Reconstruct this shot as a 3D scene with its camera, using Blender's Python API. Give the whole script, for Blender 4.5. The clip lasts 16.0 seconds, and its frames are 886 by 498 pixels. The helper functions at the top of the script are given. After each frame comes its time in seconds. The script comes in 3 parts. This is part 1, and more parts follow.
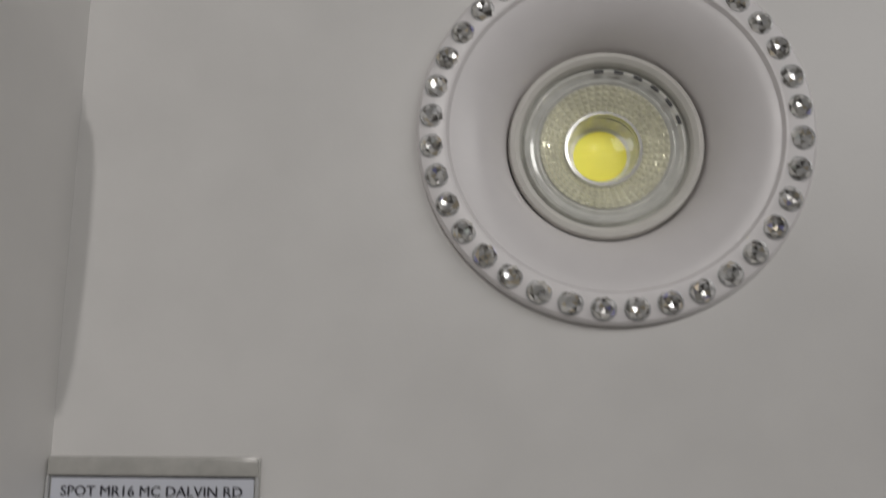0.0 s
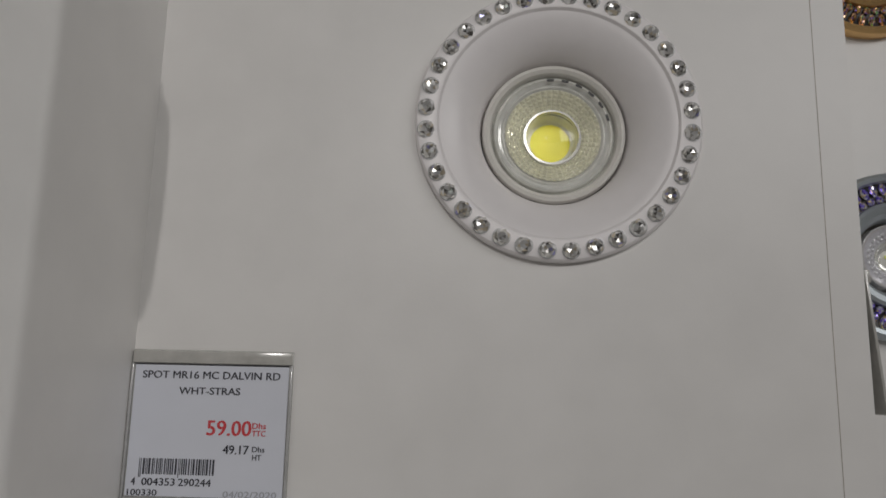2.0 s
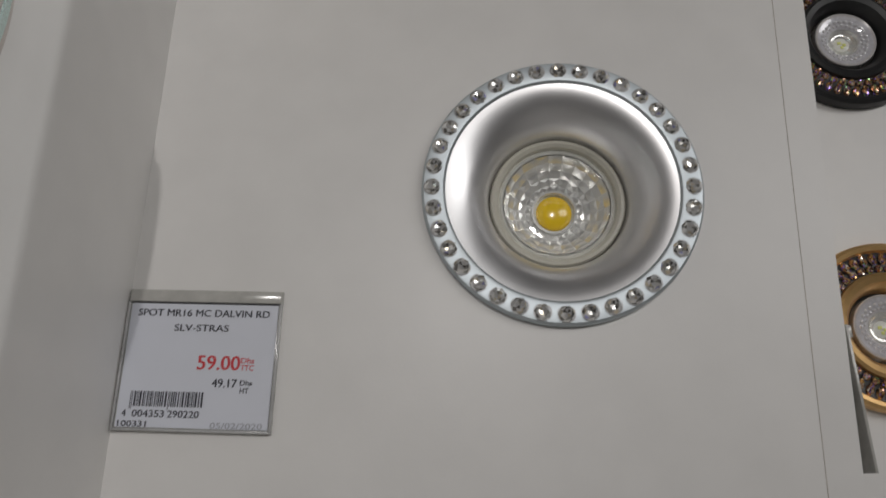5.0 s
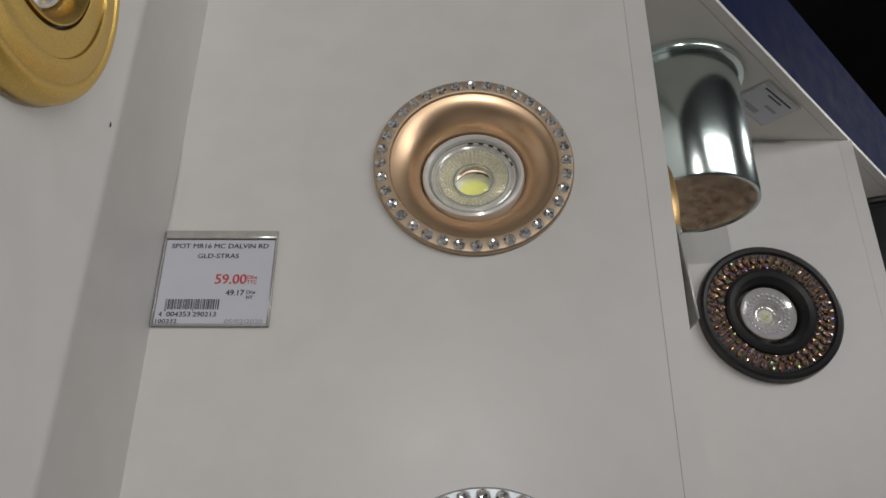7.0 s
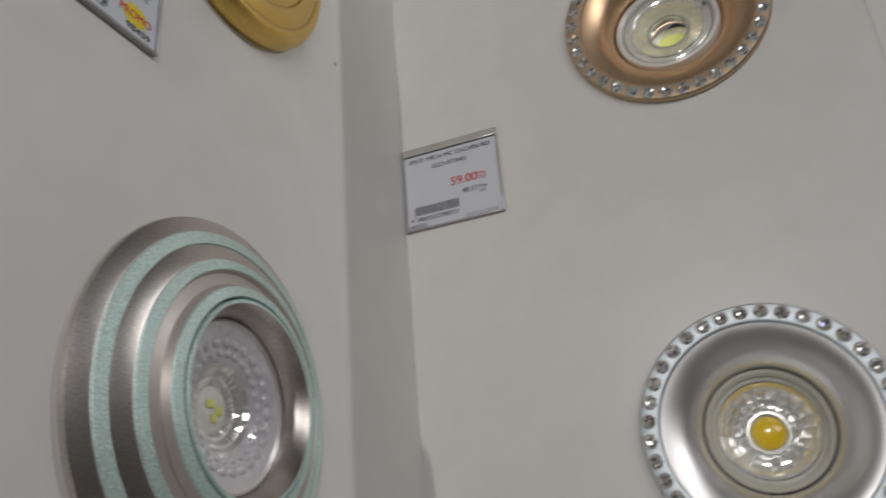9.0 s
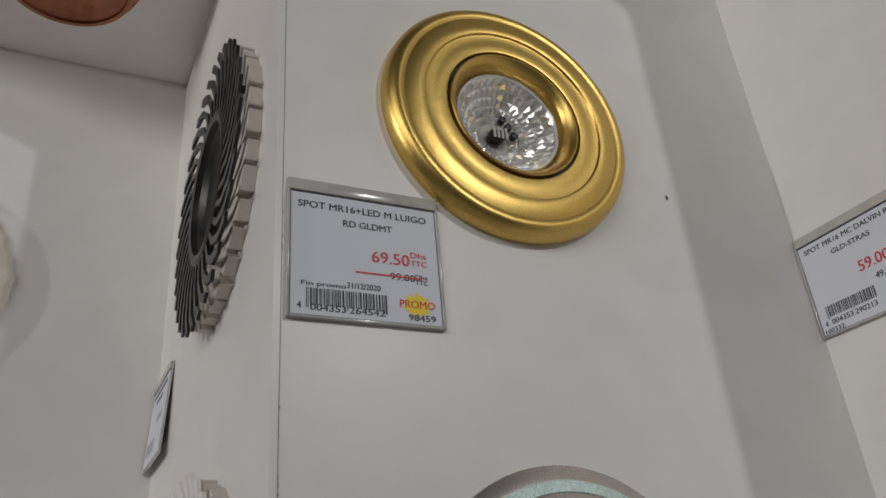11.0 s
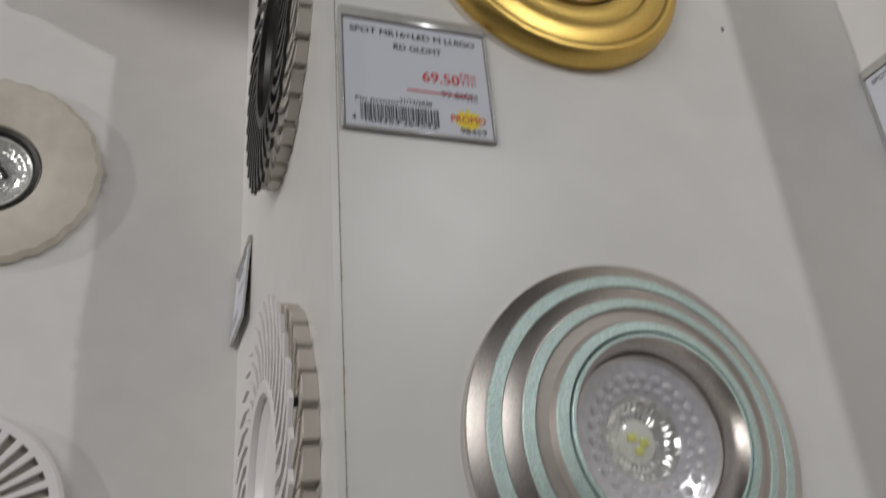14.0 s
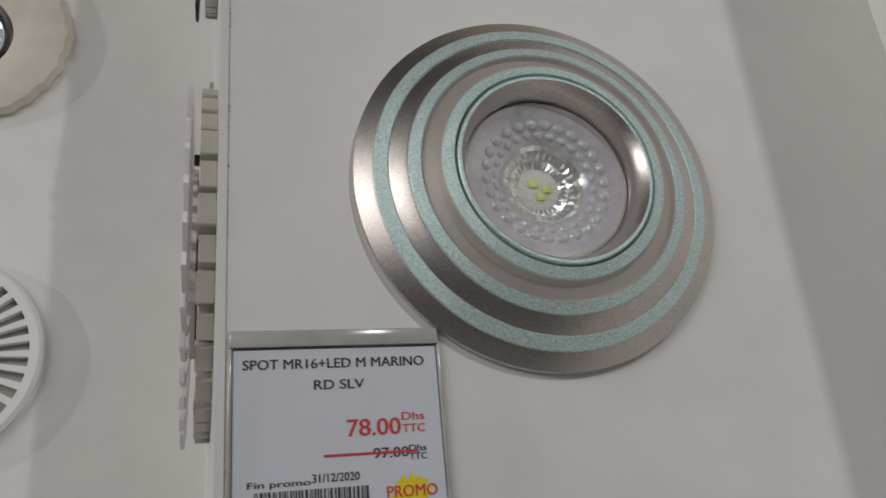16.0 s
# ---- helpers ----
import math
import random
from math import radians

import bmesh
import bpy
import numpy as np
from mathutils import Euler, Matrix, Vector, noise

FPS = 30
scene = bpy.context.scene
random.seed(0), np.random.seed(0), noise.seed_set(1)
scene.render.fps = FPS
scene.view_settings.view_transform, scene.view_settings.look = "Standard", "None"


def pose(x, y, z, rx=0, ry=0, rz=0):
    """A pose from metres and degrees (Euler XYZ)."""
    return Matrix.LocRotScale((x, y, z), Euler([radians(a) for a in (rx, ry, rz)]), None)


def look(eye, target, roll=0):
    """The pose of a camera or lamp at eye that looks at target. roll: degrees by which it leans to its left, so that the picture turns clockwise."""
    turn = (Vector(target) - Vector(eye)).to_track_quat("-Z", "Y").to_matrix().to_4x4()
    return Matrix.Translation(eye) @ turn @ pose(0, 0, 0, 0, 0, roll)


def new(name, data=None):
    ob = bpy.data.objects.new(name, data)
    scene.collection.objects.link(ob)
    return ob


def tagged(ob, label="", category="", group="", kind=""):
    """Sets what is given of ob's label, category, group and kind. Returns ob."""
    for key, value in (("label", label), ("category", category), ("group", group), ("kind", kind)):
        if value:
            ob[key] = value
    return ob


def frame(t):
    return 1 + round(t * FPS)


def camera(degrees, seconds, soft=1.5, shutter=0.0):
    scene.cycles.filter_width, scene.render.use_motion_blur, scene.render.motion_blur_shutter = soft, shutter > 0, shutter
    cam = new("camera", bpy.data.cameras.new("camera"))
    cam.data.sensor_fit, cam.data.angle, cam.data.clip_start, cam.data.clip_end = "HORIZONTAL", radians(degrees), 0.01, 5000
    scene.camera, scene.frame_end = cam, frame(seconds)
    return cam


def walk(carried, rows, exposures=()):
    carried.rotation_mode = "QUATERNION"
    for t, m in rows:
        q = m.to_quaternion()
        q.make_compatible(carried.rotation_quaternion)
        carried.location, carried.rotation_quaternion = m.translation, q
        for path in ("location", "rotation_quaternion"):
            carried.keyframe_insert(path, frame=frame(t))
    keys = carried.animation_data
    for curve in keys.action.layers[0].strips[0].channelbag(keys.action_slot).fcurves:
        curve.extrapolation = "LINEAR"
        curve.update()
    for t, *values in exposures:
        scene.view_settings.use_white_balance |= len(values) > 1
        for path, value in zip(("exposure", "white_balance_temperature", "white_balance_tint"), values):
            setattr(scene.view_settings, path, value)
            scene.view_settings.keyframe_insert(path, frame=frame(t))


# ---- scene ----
# ---- camera ----
cam = camera(60.5, 16.0, soft=1.6, shutter=0.3)
PATH = [
    (0, look((0.1166, -0.1960, -0.0642), (-0.0273, 1.7687, 0.2813), 0.04)),
    (0.5, look((0.1241, -0.2149, -0.0926), (0.0110, 1.7611, 0.1953), 0.27)),
    (1, look((0.1130, -0.2569, -0.1019), (0.0212, 1.7139, 0.2256), 0.49)),
    (1.5, look((0.1132, -0.2626, -0.0973), (0.0425, 1.7076, 0.2392), 0.86)),
    (2, look((0.1130, -0.2642, -0.0946), (0.0643, 1.7018, 0.2693), 1.30)),
    (2.5, look((0.1158, -0.2667, -0.0781), (0.0774, 1.6785, 0.3851), 1.67)),
    (2.8, look((0.1041, -0.2692, -0.0401), (0.1245, 1.6826, 0.3961), 1.83)),
    (3, look((0.1080, -0.2721, -0.0137), (0.0696, 1.6754, 0.4399), 1.70)),
    (3.2, look((0.1090, -0.2651, 0.0164), (0.0680, 1.6644, 0.5413), 1.24)),
    (5.3, look((0.1343, -0.2645, 0.1222), (0.0442, 1.6361, 0.7383), 1.83)),
    (5.5, look((0.1404, -0.2759, 0.1352), (0.0633, 1.6139, 0.7855), 1.60)),
    (6, look((0.1395, -0.3034, 0.1566), (0.0839, 1.5523, 0.9003), 1.14)),
    (6.5, look((0.1370, -0.3178, 0.1839), (0.0997, 1.5049, 1.0063), 0.65)),
    (7, look((0.1412, -0.3377, 0.2190), (0.1213, 1.4729, 1.0682), 0.39)),
    (7.5, look((0.1375, -0.3416, 0.2119), (0.1241, 1.4594, 1.0814), 0.35)),
    (8, look((0.1377, -0.3385, 0.2105), (0.0961, 1.4582, 1.0880), 0.75)),
    (8.5, look((0.1392, -0.3397, 0.1995), (-0.0761, 1.4751, 1.0122), -1.51)),
    (9, look((0.1480, -0.3456, 0.1700), (-0.4944, 1.3854, 0.9387), -4.78)),
    (9.5, look((0.2219, -0.3407, 0.1722), (-0.9363, 1.0659, 0.9970), -6.15)),
    (10, look((0.2458, -0.3175, 0.2158), (-1.2379, 0.6915, 1.0993), -6.24)),
    (10.2, look((0.2378, -0.3029, 0.2354), (-1.3413, 0.5679, 1.1005), -5.39)),
    (12.3, look((0.2150, -0.3162, 0.2124), (-1.3797, 0.4747, 1.1243), -5.14)),
    (12.5, look((0.2169, -0.3199, 0.2099), (-1.3818, 0.4653, 1.1196), -5.30)),
    (13, look((0.2265, -0.3120, 0.2115), (-1.3947, 0.4271, 1.1200), -5.42)),
    (13.5, look((0.2363, -0.3045, 0.2131), (-1.4108, 0.3886, 1.1112), -5.64)),
    (14, look((0.2108, -0.2948, 0.1825), (-1.5037, 0.3423, 0.9917), -4.89)),
    (14.5, look((0.1882, -0.2874, 0.1423), (-1.5785, 0.2871, 0.8832), -4.51)),
    (15, look((0.1979, -0.2655, 0.1304), (-1.5910, 0.2807, 0.8385), -4.99)),
    (15.5, look((0.1960, -0.2631, 0.1243), (-1.5962, 0.2804, 0.8261), -5.11)),
    (16, look((0.1990, -0.2484, 0.1220), (-1.6005, 0.2838, 0.8139), -5.29)),
]
walk(cam, PATH, exposures=[(0.0, 0.0), (3.0, -0.02), (5.5, -0.07), (8.0, -0.05), (10.0, -0.02), (12.5, 0.09), (13.5, 0.09), (14.5, 0.23), (16.0, 0.17)])
R_W, L_W, P_W = 5.4, 5.8, 25

# ---- world and light ----
world = bpy.data.worlds.new("shop_world")
scene.world = world
world.use_nodes = True
world.node_tree.nodes["Background"].inputs[0].default_value = (0.55, 0.57, 0.6, 1)
world.node_tree.nodes["Background"].inputs[1].default_value = 0.05


def area(name, eye, target, sx, sy, watts, color):
    data = bpy.data.lights.new(name, "AREA")
    data.shape, data.size, data.size_y, data.energy, data.color = "RECTANGLE", sx, sy, watts, color
    ob = new(name, data)
    ob.matrix_world = look(eye, target)
    return ob


# two compact ceiling spots of the shop, and a long fill panel in front of the display
area("spot_light", (1.67, 0.39, 1.12), (0, -0.15, 0.25), 0.03, 0.03, R_W, (0.97, 0.98, 0.98))
area("spot_light", (0.15, -1.95, 0.64), (0.1, 0, 0.2), 0.025, 0.025, L_W, (1.0, 0.965, 0.94))
# no such panel is known here: added to supply the ambient light
area("panel_light", (2.0, -2.3, 1.20), (0.2, -0.2, 0.25), 2.4, 0.8, P_W, (1.0, 0.984, 0.972))


# ---- materials ----
def mat(name, color, rough=0.5, metal=0.0, scale=60, vary=0.06, bump=0.0, bump_scale=400, coat=0.0, spec=0.5, stain=0.0):
    """Principled surface with fine grain and broad variation of its colour and gloss."""
    m = bpy.data.materials.new(name)
    m.use_nodes = True
    nt = m.node_tree
    b = nt.nodes["Principled BSDF"]
    b.inputs["Metallic"].default_value = metal
    b.inputs["Coat Weight"].default_value = coat
    b.inputs["Coat Roughness"].default_value = 0.12
    b.inputs["Specular IOR Level"].default_value = spec
    tc = nt.nodes.new("ShaderNodeTexCoord")
    n1 = nt.nodes.new("ShaderNodeTexNoise")
    n1.inputs["Scale"].default_value = scale
    n1.inputs["Detail"].default_value = 6
    nt.links.new(tc.outputs["Object"], n1.inputs["Vector"])
    n2 = nt.nodes.new("ShaderNodeTexNoise")
    n2.inputs["Scale"].default_value = scale / 9
    n2.inputs["Detail"].default_value = 3
    nt.links.new(tc.outputs["Object"], n2.inputs["Vector"])
    add = nt.nodes.new("ShaderNodeMath")
    nt.links.new(n1.outputs["Fac"], add.inputs[0])
    nt.links.new(n2.outputs["Fac"], add.inputs[1])
    ramp = nt.nodes.new("ShaderNodeValToRGB")
    half = nt.nodes.new("ShaderNodeMath")
    half.operation = "MULTIPLY"
    half.inputs[1].default_value = 0.5
    nt.links.new(add.outputs[0], half.inputs[0])
    nt.links.new(half.outputs[0], ramp.inputs[0])
    lo = [max(0, c * (1 - vary * 1.6 - stain)) for c in color]
    hi = [min(1, c * (1 + vary * 0.5)) for c in color]
    ramp.color_ramp.elements[0].position, ramp.color_ramp.elements[1].position = 0.3, 0.62
    ramp.color_ramp.elements[0].color = (*lo, 1)
    ramp.color_ramp.elements[1].color = (*hi, 1)
    nt.links.new(ramp.outputs[0], b.inputs["Base Color"])
    rr = nt.nodes.new("ShaderNodeMapRange")
    rr.inputs["To Min"].default_value = max(0.02, rough * 0.8)
    rr.inputs["To Max"].default_value = min(1, rough * 1.2)
    nt.links.new(n1.outputs["Fac"], rr.inputs["Value"])
    nt.links.new(rr.outputs[0], b.inputs["Roughness"])
    if bump:
        n3 = nt.nodes.new("ShaderNodeTexNoise")
        n3.inputs["Scale"].default_value = bump_scale
        n3.inputs["Detail"].default_value = 2
        nt.links.new(tc.outputs["Object"], n3.inputs["Vector"])
        bp = nt.nodes.new("ShaderNodeBump")
        bp.inputs["Strength"].default_value = bump
        bp.inputs["Distance"].default_value = 0.0004
        nt.links.new(n3.outputs["Fac"], bp.inputs["Height"])
        nt.links.new(bp.outputs[0], b.inputs["Normal"])
    return m


def clear(name, color=(1, 1, 1), rough=0.03, ior=1.45):
    m = bpy.data.materials.new(name)
    m.use_nodes = True
    b = m.node_tree.nodes["Principled BSDF"]
    b.inputs["Base Color"].default_value = (*color, 1)
    b.inputs["Transmission Weight"].default_value = 1
    b.inputs["Roughness"].default_value = rough
    b.inputs["IOR"].default_value = ior
    return m


def gem_mat(name, stops, rough=0.06):
    """Foil-backed cut crystal: facet tints, shifted per stone, also carry bright and dark reflections."""
    m = bpy.data.materials.new(name)
    m.use_nodes = True
    nt = m.node_tree
    b = nt.nodes["Principled BSDF"]
    b.inputs["Metallic"].default_value = 0.62
    b.inputs["Roughness"].default_value = rough
    b.inputs["Coat Weight"].default_value = 0.6
    geo = nt.nodes.new("ShaderNodeNewGeometry")
    info = nt.nodes.new("ShaderNodeObjectInfo")
    add = nt.nodes.new("ShaderNodeMath")
    add.operation = "ADD"
    nt.links.new(geo.outputs["Random Per Island"], add.inputs[0])
    nt.links.new(info.outputs["Random"], add.inputs[1])
    fr = nt.nodes.new("ShaderNodeMath")
    fr.operation = "FRACT"
    nt.links.new(add.outputs[0], fr.inputs[0])
    ramp = nt.nodes.new("ShaderNodeValToRGB")
    ramp.color_ramp.interpolation = "CONSTANT"
    while len(ramp.color_ramp.elements) < len(stops):
        ramp.color_ramp.elements.new(0.5)
    for e, (p, c) in zip(ramp.color_ramp.elements, stops):
        e.position, e.color = p, (*c, 1)
    nt.links.new(fr.outputs[0], ramp.inputs[0])
    nt.links.new(ramp.outputs[0], b.inputs["Base Color"])
    return m


WHITE = mat("white_melamine", (0.80, 0.785, 0.765), 0.36, vary=0.04, scale=40, bump=0.05, bump_scale=900)
SOFFIT = mat("white_soffit", (0.86, 0.83, 0.80), 0.5, vary=0.05, scale=30)
EDGE = mat("raw_board_edge", (0.33, 0.24, 0.16), 0.85, vary=0.3, scale=900)
SEAM = mat("seam_filler", (0.34, 0.28, 0.22), 0.8, vary=0.3, scale=300)
BLUE = mat("blue_fascia", (0.003, 0.008, 0.055), 0.7, vary=0.15, spec=0.05)
DARK = mat("dark_ceiling", (0.012, 0.012, 0.016), 0.8, vary=0.2, scale=5)
SHOPW = mat("shop_wall", (0.76, 0.74, 0.71), 0.7, vary=0.08, scale=4)
FLOOR = mat("shop_floor", (0.52, 0.50, 0.48), 0.35, vary=0.12, scale=6)
PAINTW = mat("white_satin_paint", (0.85, 0.82, 0.82), 0.33, vary=0.02, scale=150)
GYPSUM = mat("aged_white_plaster", (0.66, 0.61, 0.53), 0.8, vary=0.10, scale=90, bump=0.4, bump_scale=500)
ALU = mat("matt_aluminium", (0.80, 0.795, 0.80), 0.34, 0.85, vary=0.02, scale=60)
ALUR = mat("anodised_rim", (0.55, 0.60, 0.63), 0.42, 0.75, vary=0.05, scale=900, bump=0.04, bump_scale=8000)
ROSE = mat("rose_gold_satin", (0.84, 0.59, 0.38), 0.33, 0.85, vary=0.02, scale=60)
ROSER = mat("rose_gold_rim", (0.58, 0.44, 0.30), 0.42, 0.8, vary=0.05, scale=900, bump=0.04, bump_scale=8000)
GOLD = mat("matt_gold", (0.70, 0.48, 0.14), 0.33, 1.0, vary=0.16, scale=13000, bump=0.10, bump_scale=4200)
NICKEL = mat("brushed_nickel", (0.63, 0.585, 0.55), 0.33, 1.0, vary=0.24, scale=15000, bump=0.10, bump_scale=4200)
GLITTER = mat("mint_glitter", (0.66, 0.82, 0.785), 0.32, 0.5, vary=0.36, scale=15000, bump=0.40, bump_scale=4200)
TAUPE = mat("taupe_satin", (0.56, 0.51, 0.475), 0.45, 0.5, vary=0.05, scale=300)
BLACK = mat("black_satin", (0.018, 0.018, 0.019), 0.42, vary=0.25, scale=200)
CHAR = mat("charcoal_aluminium", (0.045, 0.043, 0.042), 0.38, 0.6, vary=0.2, scale=300)
CHROME = mat("iridescent_chrome", (0.72, 0.82, 0.80), 0.17, 1.0, vary=0.06, scale=25)
SPARK = mat("sparkling_bronze", (0.66, 0.50, 0.36), 0.22, 1.0, vary=0.5, scale=1100, bump=1.0, bump_scale=1300)
COPPER = mat("dark_copper", (0.42, 0.17, 0.09), 0.45, 0.6, vary=0.3, scale=120)
PLASTIC = mat("frosted_rim", (0.80, 0.78, 0.73), 0.3, vary=0.04, scale=200, coat=0.4)
BULBW = mat("bulb_white_ceramic", (0.80, 0.80, 0.78), 0.25, vary=0.03, scale=200, coat=0.5)
FACET = mat("bulb_reflector", (0.90, 0.90, 0.88), 0.14, 0.62, vary=0.06, scale=200)
LENSC = mat("bulb_prism_collar", (0.82, 0.82, 0.77), 0.14, 0.15, vary=0.12, scale=200, coat=0.6)
# clear prism ribs; the pale yellow puts the phosphor's reflection into the colour
PRISM = mat("prism_phosphor_reflection", (0.93, 0.91, 0.72), 0.12, 0.15, vary=0.16, scale=500, coat=0.6)
BODY = mat("bulb_body_grey", (0.42, 0.42, 0.42), 0.35, 0.3, vary=0.1, scale=200)
CHIPY = mat("led_phosphor_yellow", (0.86, 0.80, 0.07), 0.5, vary=0.05, scale=600)
CHIPO = mat("led_phosphor_amber", (0.88, 0.55, 0.02), 0.4, vary=0.05, scale=600)
CHIPP = mat("led_phosphor_pale", (0.78, 0.80, 0.25), 0.4, vary=0.1, scale=600)
FROST = mat("frosted_lens", (0.80, 0.80, 0.74), 0.25, 0.0, vary=0.1, scale=1500, bump=0.8, bump_scale=1800, coat=0.5)
GLASS = clear("clear_glass")
SLEEVE = mat("clear_sleeve_plastic", (0.50, 0.49, 0.46), 0.18, vary=0.12, scale=250, coat=0.6)
SLEEVE2 = mat("sleeve_rim", (0.46, 0.46, 0.46), 0.2, vary=0.2, scale=250, coat=0.6)
CARD = mat("label_card", (0.70, 0.72, 0.79), 0.5, vary=0.02, scale=60, spec=0.3)
INK = mat("black_ink", (0.03, 0.03, 0.045), 0.5, vary=0.1)
INKG = mat("grey_ink", (0.40, 0.41, 0.45), 0.5, vary=0.1)
RED = mat("red_ink", (0.62, 0.05, 0.06), 0.5, vary=0.1)
YELLOW = mat("yellow_ink", (0.86, 0.66, 0.02), 0.5, vary=0.1)
# the whitest and darkest stops stand for reflections in single facets
GEM = gem_mat("clear_rhinestone", [(0, (0.97, 0.97, 0.97)), (0.34, (0.50, 0.49, 0.46)), (0.5, (0.98, 0.97, 0.93)), (0.74, (0.22, 0.21, 0.2)), (0.88, (0.85, 0.76, 0.6)), (0.98, (0.50, 0.50, 0.9))], 0.05)
AMBER = gem_mat("amber_crystal", [(0, (0.40, 0.20, 0.12)), (0.24, (0.80, 0.48, 0.28)), (0.42, (0.12, 0.06, 0.05)), (0.56, (0.95, 0.55, 0.18)), (0.68, (0.42, 0.28, 0.85)), (0.78, (0.95, 0.85, 0.72)), (0.9, (0.45, 0.85, 0.35)), (0.95, (0.55, 0.30, 0.20))], 0.05)
IRIS = gem_mat("violet_crystal", [(0, (0.75, 0.75, 0.95)), (0.26, (0.20, 0.14, 0.75)), (0.46, (0.92, 0.92, 0.97)), (0.68, (0.38, 0.26, 0.95)), (0.86, (0.95, 0.78, 0.4))], 0.08)


# ---- building helpers ----
def part(name, bm, material, parent, label="", smooth=True, at=None):
    me = bpy.data.meshes.new(name)
    bmesh.ops.recalc_face_normals(bm, faces=bm.faces)
    bm.to_mesh(me)
    bm.free()
    me.materials.append(material)
    if smooth:
        for p in me.polygons:
            p.use_smooth = True
        me.set_sharp_from_angle(angle=radians(32))
    ob = new(name, me)
    ob.parent = parent
    if at is not None:
        ob.matrix_basis = at
    if label:
        tagged(ob, label)
    return ob


def shared(name, me, parent, at):
    ob = new(name, me)
    ob.parent = parent
    ob.matrix_basis = at
    return ob


def thing(name, m, label, category, group=""):
    ob = new(name)
    ob.empty_display_size = 0.01
    ob.matrix_world = m
    return tagged(ob, label, category, group)


def lathe(profile, seg=96, wave=None):
    """Turn (radius, height) pairs about local z."""
    bm = bmesh.new()
    rings = []
    for r, h in profile:
        if r < 1e-6:
            rings.append([bm.verts.new((0, 0, h))])
        else:
            row = []
            for i in range(seg):
                a = 2 * math.pi * i / seg
                k = r * (wave(a, r) if wave else 1)
                row.append(bm.verts.new((k * math.cos(a), k * math.sin(a), h)))
            rings.append(row)
    for a, b in zip(rings, rings[1:]):
        if len(a) == 1 and len(b) == 1:
            continue
        for i in range(seg):
            j = (i + 1) % seg
            if len(a) == 1:
                bm.faces.new((a[0], b[i], b[j]))
            elif len(b) == 1:
                bm.faces.new((a[i], a[j], b[0]))
            else:
                bm.faces.new((a[i], a[j], b[j], b[i]))
    return bm


def box(x0, x1, y0, y1, z0, z1, bevel=0.0, bm=None):
    bm = bm or bmesh.new()
    r = bmesh.ops.create_cube(bm, size=1, matrix=Matrix.Translation(((x0 + x1) / 2, (y0 + y1) / 2, (z0 + z1) / 2)) @ Matrix.Diagonal((x1 - x0, y1 - y0, z1 - z0, 1)))
    if bevel:
        es = list({e for v in r["verts"] for e in v.link_edges})
        bmesh.ops.bevel(bm, geom=es, offset=bevel, segments=2, affect="EDGES", profile=0.5)
    return bm


# panel frames: local x to the right, y up, z out of the panel
def on_front(x, z, y=0.0):
    return pose(x, y, z, 90, 0, 0)


def on_side(y, z, x=0.0):
    return pose(x, y, z, 90, 0, 90)


Z0, Z1 = -0.62, 0.605
T = 0.012


def board(name, m, width, holes, material=WHITE, label="", thick=T, hole_r=0.0435):
    """A white board of the zigzag display, with a round cut-out behind each fitting. Local origin at its left end, height 0."""
    bm = bmesh.new()
    s, n = 0.046, 48
    ys = sorted({Z0, Z1, *[v for _, y in holes for v in (y - s, y + s)]})
    for zf in (0.0, -thick):
        def quad(x0, x1, y0, y1):
            bm.faces.new([bm.verts.new(p) for p in ((x0, y0, zf), (x1, y0, zf), (x1, y1, zf), (x0, y1, zf))])
        for a, b in zip(ys, ys[1:]):
            cut = [h for h in holes if abs(h[1] - (a + b) / 2) < 0.001]
            if not cut:
                quad(0, width, a, b)
                continue
            cx, cy = cut[0]
            quad(0, cx - s, a, b)
            quad(cx + s, width, a, b)
            inner, outer = [], []
            for i in range(n):
                t = 2 * math.pi * i / n
                c, d = math.cos(t), math.sin(t)
                k = s / max(abs(c), abs(d))
                inner.append(bm.verts.new((cx + hole_r * c, cy + hole_r * d, zf)))
                outer.append(bm.verts.new((cx + k * c, cy + k * d, zf)))
            for i in range(n):
                j = (i + 1) % n
                bm.faces.new((inner[i], inner[j], outer[j], outer[i]))
    for cx, cy in holes:
        w = lathe([(hole_r, 0), (hole_r, -thick)], n)
        bmesh.ops.translate(w, verts=w.verts, vec=(cx, cy, 0))
        tmp = bpy.data.meshes.new("tmp")
        w.to_mesh(tmp)
        w.free()
        bm.from_mesh(tmp)
        bpy.data.meshes.remove(tmp)
    for x in (0, width):
        bm.faces.new([bm.verts.new(p) for p in ((x, Z0, 0), (x, Z1, 0), (x, Z1, -thick), (x, Z0, -thick))])
    for y in (Z0, Z1):
        bm.faces.new([bm.verts.new(p) for p in ((0, y, 0), (width, y, 0), (width, y, -thick), (0, y, -thick))])
    bmesh.ops.remove_doubles(bm, verts=bm.verts, dist=1e-6)
    ob = part(name, bm, material, None, smooth=False)
    ob.matrix_world = m
    return tagged(ob, label or "smooth white melamine display board with fittings", "wall panel", kind="structure")


